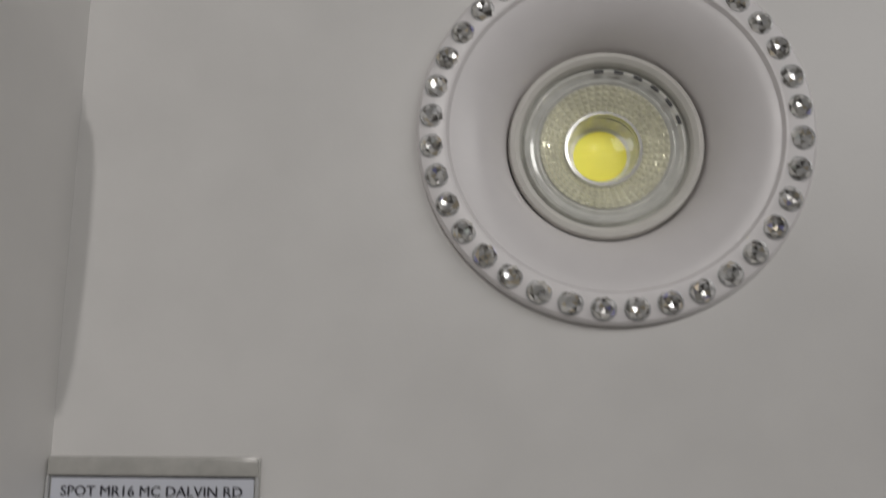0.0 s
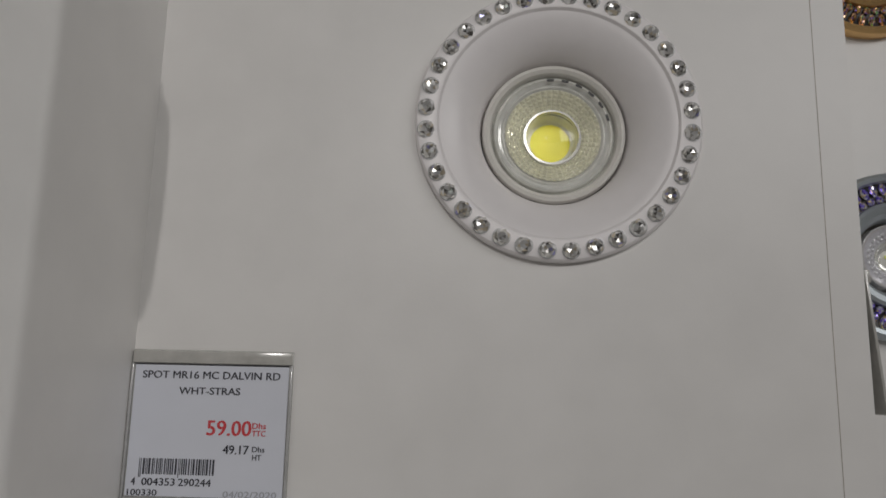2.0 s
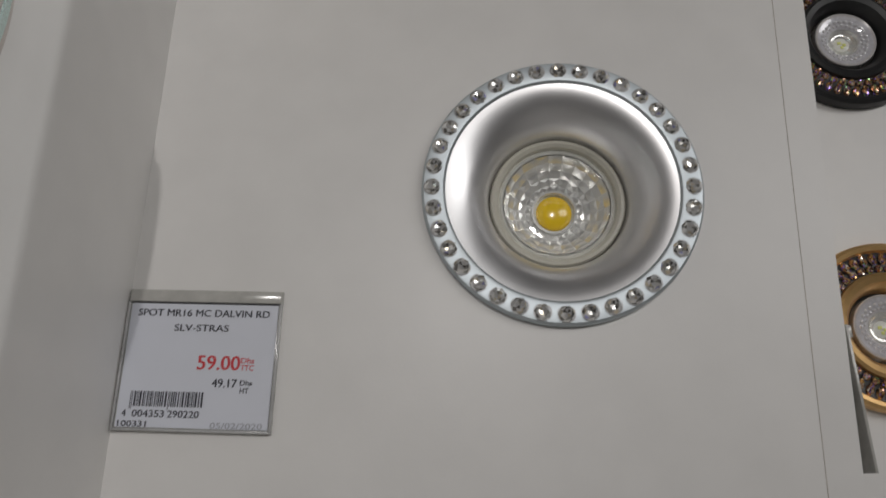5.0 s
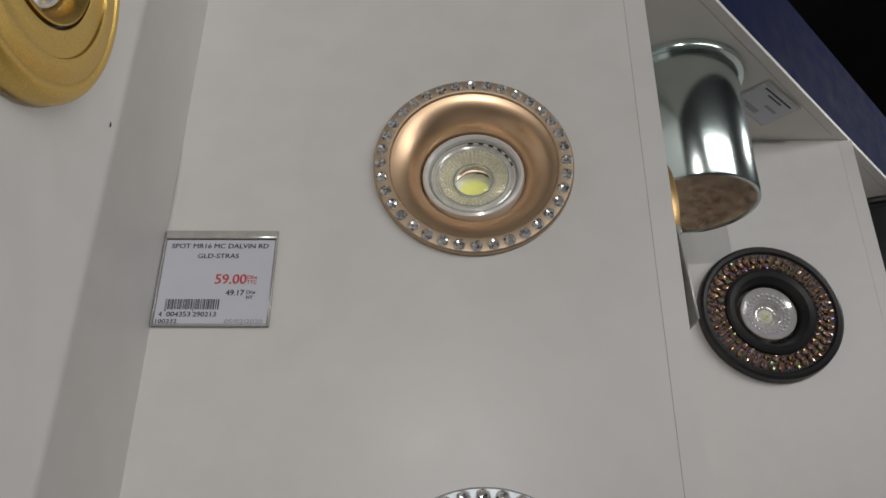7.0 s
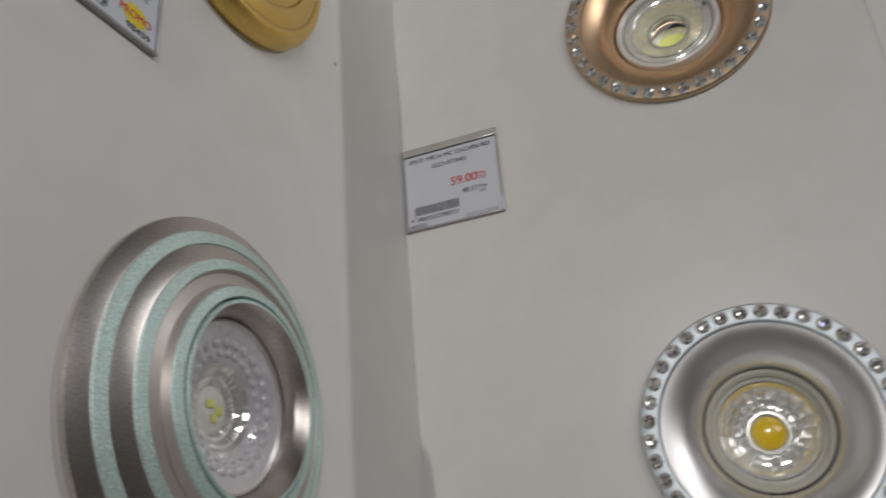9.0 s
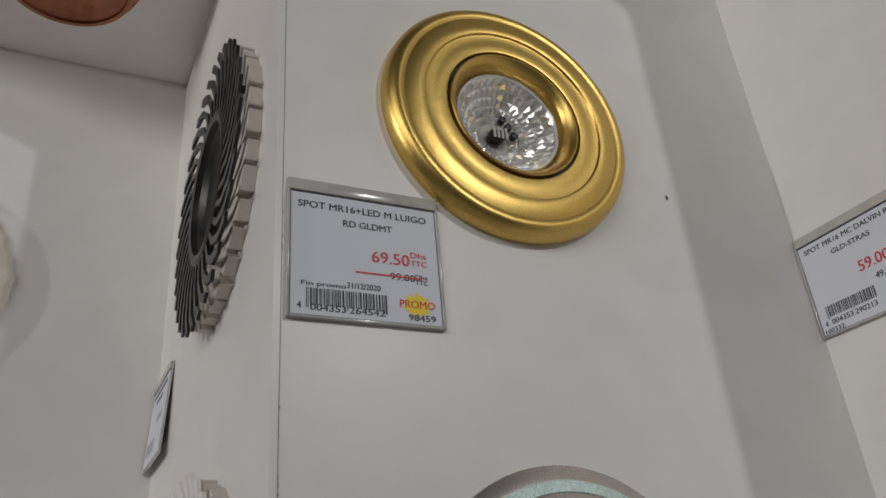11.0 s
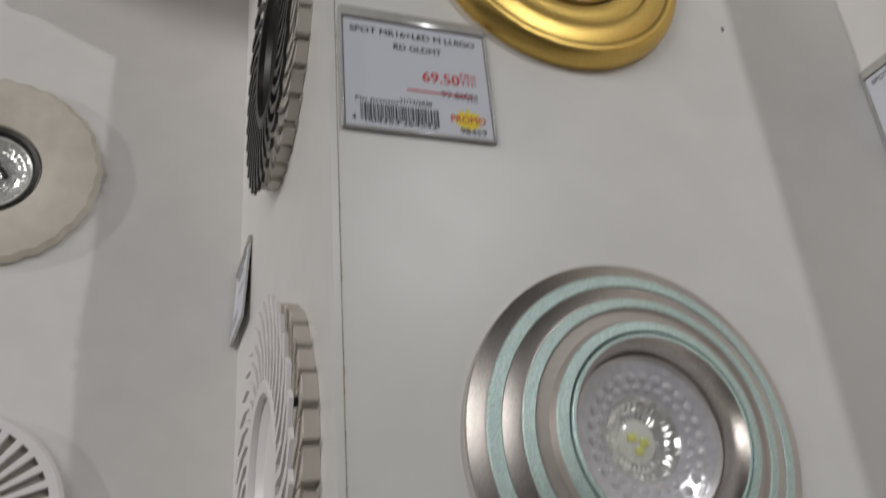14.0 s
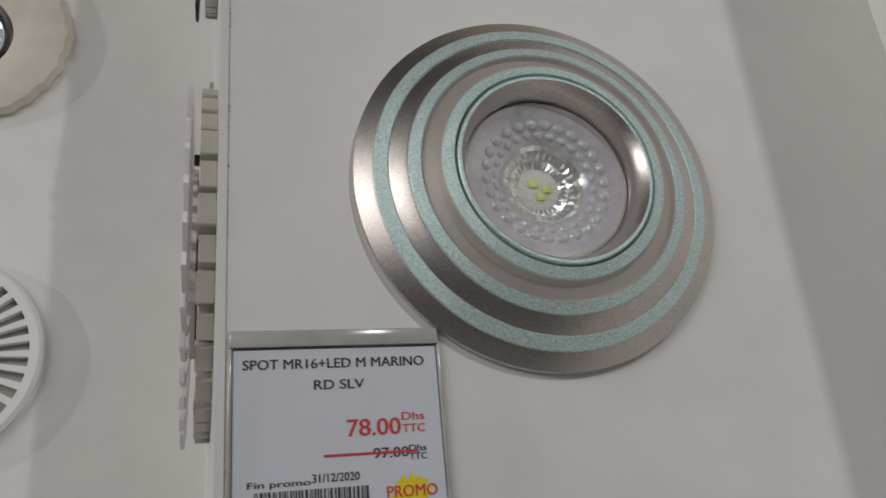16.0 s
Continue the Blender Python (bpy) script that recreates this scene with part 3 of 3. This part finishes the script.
sunburst(p3(-0.0865, 0.4195), CHAR, "black sunburst spotlight with bent blades")
sunburst(p3(-0.0850, 0.2240), PAINTW, "white sunburst spotlight with bent blades")


def plaster_spot(m):
    s = thing("plaster_spotlight", m, "aged white plaster spotlight with a scalloped edge", "spotlight")
    part("body", lathe([(0.0615, 0.0), (0.0620, 0.0040), (0.0590, 0.0082), (0.050, 0.0100), (0.038, 0.0085), (0.030, 0.0040), (0.0285, -0.002)], 160, lambda a, r: 1 + (0.010 * math.sin(a * 30) + 0.006 * math.sin(a * 13 + 1)) * (r > 0.055)), GYPSUM, s, "scalloped plaster body")
    part("inner_ring", lathe([(0.0285, 0.0030), (0.0262, 0.0020), (0.0245, -0.003), (0.0240, -0.008)], 64), CHAR, s, "dark inner ring")
    bulb_mirror(s, -0.002)
    return s


plaster_spot(on_side(-0.413, 0.4335, -0.25) @ Matrix.Diagonal((1.04, 1.04, 0.7, 1)))


def slotted_spot(m):
    s = thing("slotted_spotlight", m, "white round spotlight with radial vent slots", "spotlight")
    part("outer_rim", lathe([(0.0575, 0.0), (0.0580, 0.0040), (0.0560, 0.0062), (0.0515, 0.0062), (0.0510, 0.0030)], 96), PAINTW, s)
    part("inner_rim", lathe([(0.0300, 0.0030), (0.0298, 0.0064), (0.0270, 0.0070), (0.0250, 0.0040), (0.0240, -0.003)], 64), PAINTW, s)
    # grey slot floor: shade between the white spokes is put into its colour
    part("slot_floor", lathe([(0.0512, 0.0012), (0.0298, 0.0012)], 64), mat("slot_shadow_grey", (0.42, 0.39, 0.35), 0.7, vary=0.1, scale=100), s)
    spoke = box(0.0290, 0.0520, -0.0016, 0.0016, 0.0012, 0.0060, 0.0004)
    for v in spoke.verts:
        v.co.y *= v.co.x / 0.040
    me = bpy.data.meshes.new("spoke")
    spoke.to_mesh(me)
    spoke.free()
    me.materials.append(PAINTW)
    for i in range(36):
        shared("spoke", me, s, Matrix.Rotation(2 * math.pi * i / 36, 4, "Z"))
    bulb_bubble(s, 0.001, False)
    return s


slotted_spot(on_side(-0.405, 0.230, -0.25))


def crystal_spot(m, metal, stones, label):
    s = thing("crystal_spotlight", m, label, "spotlight", "crystal ring spotlights")
    part("outer_rim", lathe([(0.0570, 0.0), (0.0578, 0.0040), (0.0570, 0.0090), (0.0548, 0.0108), (0.0520, 0.0100), (0.0505, 0.0070)], 96), metal, s)
    part("stone_bed", lathe([(0.0508, 0.0074), (0.0440, 0.0060), (0.0365, 0.0072)], 96), CHAR, s)
    part("inner_rim", lathe([(0.0368, 0.0072), (0.0362, 0.0100), (0.0340, 0.0112), (0.0300, 0.0098), (0.0270, 0.0060), (0.0250, 0.0010), (0.0245, -0.004)], 96), metal, s)
    me = gem_mesh("crystal", 0.0029, stones, 0.95, 0.8)
    big = me.copy()
    for v in big.vertices:
        v.co.x *= 1.75
    for i in range(44):
        a = 2 * math.pi * i / 44
        shared("crystal", big, s, Matrix.Rotation(a, 4, "Z") @ Matrix.Translation((0.0466, 0, 0.0072)) @ Matrix.Rotation(radians(14 + 5 * math.sin(i * 2.3)), 4, "Y"))
        if i % 44 < 40:
            b = 2 * math.pi * (i + 0.5) / 40
            shared("crystal", me, s, Matrix.Rotation(b, 4, "Z") @ Matrix.Translation((0.0396, 0, 0.0076)) @ Matrix.Rotation(radians(-14 + 7 * math.sin(i * 1.9)), 4, "Y"))
    bulb_bubble(s, 0.0035)
    return s


GOLDL = mat("pale_gold_satin", (0.86, 0.55, 0.24), 0.34, 0.8, vary=0.05, scale=200)
crystal_spot(on_front(0.4005, 0.4360, 0.25), BLACK, AMBER, "black round spotlight ringed with amber crystals")
crystal_spot(on_front(0.4010, 0.2160, 0.25), GOLDL, AMBER, "gold round spotlight ringed with amber crystals")
crystal_spot(on_front(0.405, 0.0, 0.25), ALUR, IRIS, "silver round spotlight ringed with violet crystals")


def dish_spot(m, metal, label):
    """A deep dish fitting seen edge-on on the far side of the corner."""
    s = thing("dish_spotlight", m, label, "spotlight")
    part("outer_rim", lathe([(0.0500, 0.0), (0.0510, 0.0080), (0.0500, 0.0150), (0.0480, 0.0185), (0.0440, 0.0185), (0.0300, 0.008), (0.026, 0.0)], 96), metal, s)
    bulb_cob(s, 0.004)
    return s


dish_spot(on_side(0.093, 0.430, 0.253), GOLDL, "copper-gold dish spotlight on the hidden board")
dish_spot(on_side(0.093, 0.215, 0.253), CHROME, "chrome dish spotlight on the hidden board")


def cylinder_spot(m, body, bottom, label, length=0.120, r=0.044):
    """A surface-mounted cylinder hanging from the canopy; local z points down."""
    s = thing("cylinder_spotlight", m, label, "spotlight", "cylinder spotlights under the canopy")
    part("mount_plate", lathe([(0, 0), (r + 0.0045, 0), (r + 0.005, 0.0030), (r + 0.004, 0.0055), (r, 0.0065), (r - 0.002, 0.010)], 96), body, s, "polished mounting plate")
    part("body", lathe([(r - 0.0015, 0.010), (r - 0.0004, 0.0105), (r, 0.0115), (r, length - 0.0012), (r - 0.0006, length), (r - 0.0030, length), (r - 0.0034, length - 0.002)], 96), body, s)
    part("sparkle_face", lathe([(r - 0.0032, length - 0.0018), (r - 0.012, length - 0.004), (0, length - 0.006)], 96), bottom, s, "rough sparkling lower face")
    return s


down = pose(0, 0, 0, 180, 0, 0)
cylinder_spot(Matrix.Translation((0.323, 0.165, 0.6052)) @ down, CHROME, SPARK, "polished iridescent chrome cylinder spotlight under the canopy", 0.1145, 0.0480)
cylinder_spot(Matrix.Translation((0.600, 0.400, 0.6052)) @ down, BLACK, CHAR, "black cylinder spotlight under the canopy")
cylinder_spot(Matrix.Translation((-0.160, -0.342, 0.6052)) @ down, COPPER, COPPER, "short dark copper spotlight under the canopy", 0.014, 0.037)


# ---- price labels ----
def text_mesh(body):
    cu = bpy.data.curves.new("text", "FONT")
    cu.body, cu.resolution_u = body, 3
    ob = bpy.data.objects.new("text", cu)
    scene.collection.objects.link(ob)
    bpy.context.view_layer.update()
    me = bpy.data.meshes.new_from_object(ob.evaluated_get(bpy.context.evaluated_depsgraph_get()))
    bpy.data.objects.remove(ob)
    return me


LW, LH = 0.0558, 0.050


def price_label(m, lines, style, label, tip=0.0):
    """A clear sleeve with a printed card; lines are (text, x0 mm, x1 mm, baseline mm, height mm, material) from the sleeve's upper left corner."""
    s = thing("price_label", m @ Matrix.Rotation(tip, 4, "X"), label, "price label", "price labels")
    sl = part("sleeve", box(0, LW, -LH, 0, 0.0002, 0.0010, 0.0002), SLEEVE, s, "clear plastic sleeve")
    part("top_strip", box(0.0003, LW - 0.0003, -0.0046, -0.0002, 0.0010, 0.0022, 0.0004), SLEEVE, sl, "clear folded top strip")
    for x0, x1 in ((0.0, 0.0009), (LW - 0.0009, LW)):
        part("side_rim", box(x0, x1, -LH, -0.0046, 0.0010, 0.0021, 0.0003), SLEEVE2, sl)
    part("bottom_rim", box(0.0009, LW - 0.0009, -LH, -LH + 0.0010, 0.0010, 0.0021, 0.0003), SLEEVE2, sl)
    card = part("card", box(0.0013, LW - 0.0013, -LH + 0.0013, -0.0052, 0.0010, 0.0014), CARD, s, "white printed card")
    part("card_edge", box(0.0012, LW - 0.0012, -0.0052, -0.0049, 0.0010, 0.00145), INK, s)
    for body, x0, x1, base, h, mt in lines:
        me = text_mesh(body)
        co = np.array([v.co[:] for v in me.vertices])
        lo, hi = co.min(0), co.max(0)
        k = np.array(((x1 - x0) / 1000 / (hi[0] - lo[0]), h / 1000 / (hi[1] - min(lo[1], 0)), 1))
        for v in me.vertices:
            v.co = ((v.co.x - lo[0]) * k[0] + x0 / 1000, v.co.y * k[1] - base / 1000, 0.00152)
        # a second impression, shifted a hair, gives the print its weight
        bm = bmesh.new()
        bm.from_mesh(me)
        twin = bmesh.ops.duplicate(bm, geom=bm.verts[:] + bm.edges[:] + bm.faces[:])["geom"]
        bmesh.ops.translate(bm, verts=[g for g in twin if isinstance(g, bmesh.types.BMVert)], vec=(h * 0.00006, h * 0.00002, 0.000015))
        bm.to_mesh(me)
        bm.free()
        me.materials.append(mt)
        ob = new("text_line", me)
        ob.parent = card
    rnd = random.Random(4)
    bm = bmesh.new()
    bx0, bx1, by0, by1 = style["bar"]
    x = bx0
    while x < bx1:
        w = rnd.choice((0.25, 0.25, 0.45, 0.65))
        mid = abs(x - (bx0 + bx1) / 2) < 0.4
        drop = 1.0 if x < bx0 + 0.6 or x > bx1 - 0.9 or mid else 0.0
        vs = [bm.verts.new((a / 1000, -b / 1000, 0.00152)) for a, b in ((x, by0), (x + w, by0), (x + w, by1 + drop), (x, by1 + drop))]
        bm.faces.new(vs)
        x += w + rnd.choice((0.25, 0.3, 0.5))
    tagged(part("barcode", bm, INK, card, "black barcode", smooth=False), kind="stuff")
    if "promo" in style:
        cx, cy = style["promo"]
        bm = bmesh.new()
        vs = []
        for i in range(28):
            r = (5.4 if i % 2 else 3.9) * (1 + 0.12 * math.sin(i * 2.1))
            a = 2 * math.pi * i / 28
            vs.append(bm.verts.new(((cx + r * 1.1 * math.cos(a)) / 1000, -(cy - r * 0.82 * math.sin(a)) / 1000, 0.00150)))
        bm.faces.new(vs)
        part("promo_star", bm, YELLOW, card, "yellow starburst", smooth=False)
        x0, x1, y = style["strike"]
        part("strike_line", box(x0 / 1000, x1 / 1000, -(y + 0.3) / 1000, -(y - 0.3) / 1000, 0.00150, 0.00158), RED, card, "red strike-through line", smooth=False)
    return s


def stone_lines(kind, code, short, date):
    w = {"WHT-STRAS": 21, "SLV-STRAS": 19.5, "GLD-STRAS": 20}[kind]
    return [
        ("SPOT MR16 MC DALVIN RD", 4, 51.5, 9.7, 2.5, INK), (kind, 27.5 - w / 2, 27.5 + w / 2, 15.0, 2.4, INK),
        ("59.00", 27.5, 42.5, 28.5, 5.0, RED), ("Dhs", 43, 47.6, 26.0, 1.9, RED), ("TTC", 43, 47.6, 28.5, 1.9, RED),
        ("49.17", 33.5, 42.2, 34.5, 2.9, INK), ("Dhs", 43.4, 47.6, 33.7, 1.8, INK), ("HT", 43.6, 46.6, 36.4, 1.8, INK),
        ("4", 3.2, 4.6, 45.2, 2.4, INK), (code[:6], 6.8, 18.0, 45.2, 2.4, INK), (code[6:], 19.2, 30.2, 45.2, 2.4, INK),
        (short, 2.2, 12.2, 48.5, 2.0, INK), (date, 34.5, 52.5, 48.5, 2.0, INKG)]


STYLE = {"bar": (5.5, 31.5, 36.4, 41.6)}
price_label(on_front(0.0002, -0.0831), stone_lines("WHT-STRAS", "004353290244", "100330", "04/02/2020"), STYLE, "clear plastic label holder with a printed price of 59.00")
price_label(on_front(0.0004, 0.1718), stone_lines("SLV-STRAS", "004353290220", "100331", "05/02/2020"), STYLE, "clear plastic label holder with a printed price of 59.00")
price_label(on_front(0.0004, 0.3865), stone_lines("GLD-STRAS", "004353290213", "100332", "05/02/2020"), STYLE, "clear plastic label holder with a printed price of 59.00")


def promo_lines(name, fin, price, old, code, short, low=0.0):
    rows = [
        ("SPOT MR16+LED M " + name, 3.6, 51.0, 10.2, 2.5, INK), (fin, 19.5 if len(fin) > 6 else 21.5, 37.5 if len(fin) > 6 else 34.5, 15.6, 2.4, INK),
        (price, 29.5, 43.4, 27.6, 4.2, RED), ("Dhs", 44.0, 50.0, 24.2, 2.0, RED), ("TTC", 44.0, 50.0, 27.2, 2.0, RED),
        (old, 36.0, 45.2, 33.2, 2.5, INK), ("Dhs", 45.4, 50.0, 32.0, 1.6, INK), ("TTC", 45.4, 50.0, 34.0, 1.6, INK),
        ("Fin promo", 4.8, 20.0, 38.4, 1.9, INK), ("31/12/2020", 20.4, 32.2, 38.0, 2.0, INK),
        ("4", 3.4, 4.8, 46.4, 2.2, INK), (code[:6], 7.8, 19.8, 46.8, 2.2, INK), (code[6:], 21.0, 33.4, 46.8, 2.2, INK),
        ("PROMO", 39.0, 52.0, 42.8, 2.8, RED), (short, 42.0, 52.0, 47.2, 2.2, INK)]
    return [(b, x0, x1, y + low, h, mt) for b, x0, x1, y, h, mt in rows]


PSTYLE = {"bar": (6.5, 34.0, 39.4, 45.2), "promo": (45.5, 41.6), "strike": (23.5, 48.0, 31.9)}
price_label(on_side(-0.2488, 0.3756) @ Matrix.Diagonal((1, 1.035, 1, 1)), promo_lines("LUIGO", "RD GLDMT", "69.50", "99.00", "004353264542", "98459", 0.4), {"bar": (6.5, 34.0, 39.6, 45.4), "promo": (45.5, 42.0), "strike": (23.5, 48.0, 32.3)}, "clear label holder with a yellow promotion star")
price_label(on_side(-0.2495, 0.1748) @ Matrix.Diagonal((1, 1.03, 1, 1)), promo_lines("MARINO", "RD SLV", "78.00", "97.00", "004353264535", "98457"), PSTYLE, "clear label holder with a yellow promotion star")


def plain_label(m, label, tip=0.0):
    """A label too far or too slanted to read: bars stand for its print."""
    s = thing("price_label", m @ Matrix.Rotation(tip, 4, "X"), label, "price label", "price labels")
    part("sleeve", box(0, LW, -LH, 0, 0.0002, 0.0012, 0.0002), SLEEVE, s, "clear plastic sleeve")
    part("top_strip", box(0.0003, LW - 0.0003, -0.0046, -0.0002, 0.0012, 0.0024, 0.0004), SLEEVE, s)
    card = part("card", box(0.0013, LW - 0.0013, -LH + 0.0013, -0.0052, 0.0012, 0.0016), CARD, s)
    for x0, x1, y0, y1, mt in ((6, 49, 7.4, 9.6, INK), (17, 38, 12.4, 14.6, INK), (28, 46, 24, 28, INKG), (6, 32, 36, 43, INKG)):
        part("print_bar", box(x0 / 1000, x1 / 1000, -y1 / 1000, -y0 / 1000, 0.00165, 0.0017), mt, card, smooth=False)
    return s


plain_label(p3(-0.249, 0.3745), "clear label holder tipped out from its board", radians(-4))
plain_label(on_side(0.002, 0.392, 0.254), "clear label holder tipped out from its board", radians(-4.5))
plain_label(on_side(0.002, 0.165, 0.254), "clear label holder tipped out from its board", radians(-4.5))
plain_label(on_side(0.002, -0.05, 0.254), "clear label holder tipped out from its board", radians(-4.5))
plain_label(Matrix.Translation((0.398, 0.162, 0.605)) @ pose(0, 0, 0, 180, 0, 42) @ Matrix.Diagonal((1, 0.7, 1, 1)), "clear label holder lying flat under the canopy")


# ---- small marks of wear ----
def speck(m, w, h, label):
    bm = lathe([(1, 0), (0.8, 0.25), (0, 0.35)], 9, lambda a, r: 1 + 0.25 * math.sin(3 * a + 1))
    for v in bm.verts:
        v.co.x *= w
        v.co.y *= h
        v.co.z *= 0.0004
    ob = part("speck", bm, BLACK, None)
    ob.matrix_world = m
    return tagged(ob, label, "speck")


speck(on_side(-0.0755, 0.3985, 0.0001), 0.0008, 0.0013, "tiny black nick in the white board")
speck(on_front(0.1675, 0.0305, 0.0046), 0.0004, 0.0004, "tiny black dot on the white spotlight")
rnd = random.Random(12)
bm = bmesh.new()
for k in range(45):
    z = rnd.uniform(-0.1, 0.55)
    if rnd.random() < 0.35:
        z = rnd.choice((0.18, 0.215, 0.24, 0.27)) + rnd.uniform(-0.008, 0.008)
    w, h = rnd.uniform(0.0001, 0.0004), rnd.uniform(0.0003, 0.0012)
    box(-0.00005, 0.0003, -0.2500 - w * 0.4, -0.2500 + w * 0.6, z, z + h, 0, bm)
tagged(part("edge_chips", bm, EDGE, None, smooth=False), "brown chips along the raw board edge", "wear", kind="stuff")
tagged(part("seam", box(-0.0002, 0.00010, -0.25012, -0.24994, Z0, Z1), SEAM, None, smooth=False), "dark joint line at the board corner", "joint", kind="structure")
tagged(part("seam_front", box(0.24082, 0.24098, -0.00008, 0.0002, Z0, Z1), SEAM, None, smooth=False), "thin joint line at the board corner", "joint", kind="structure")
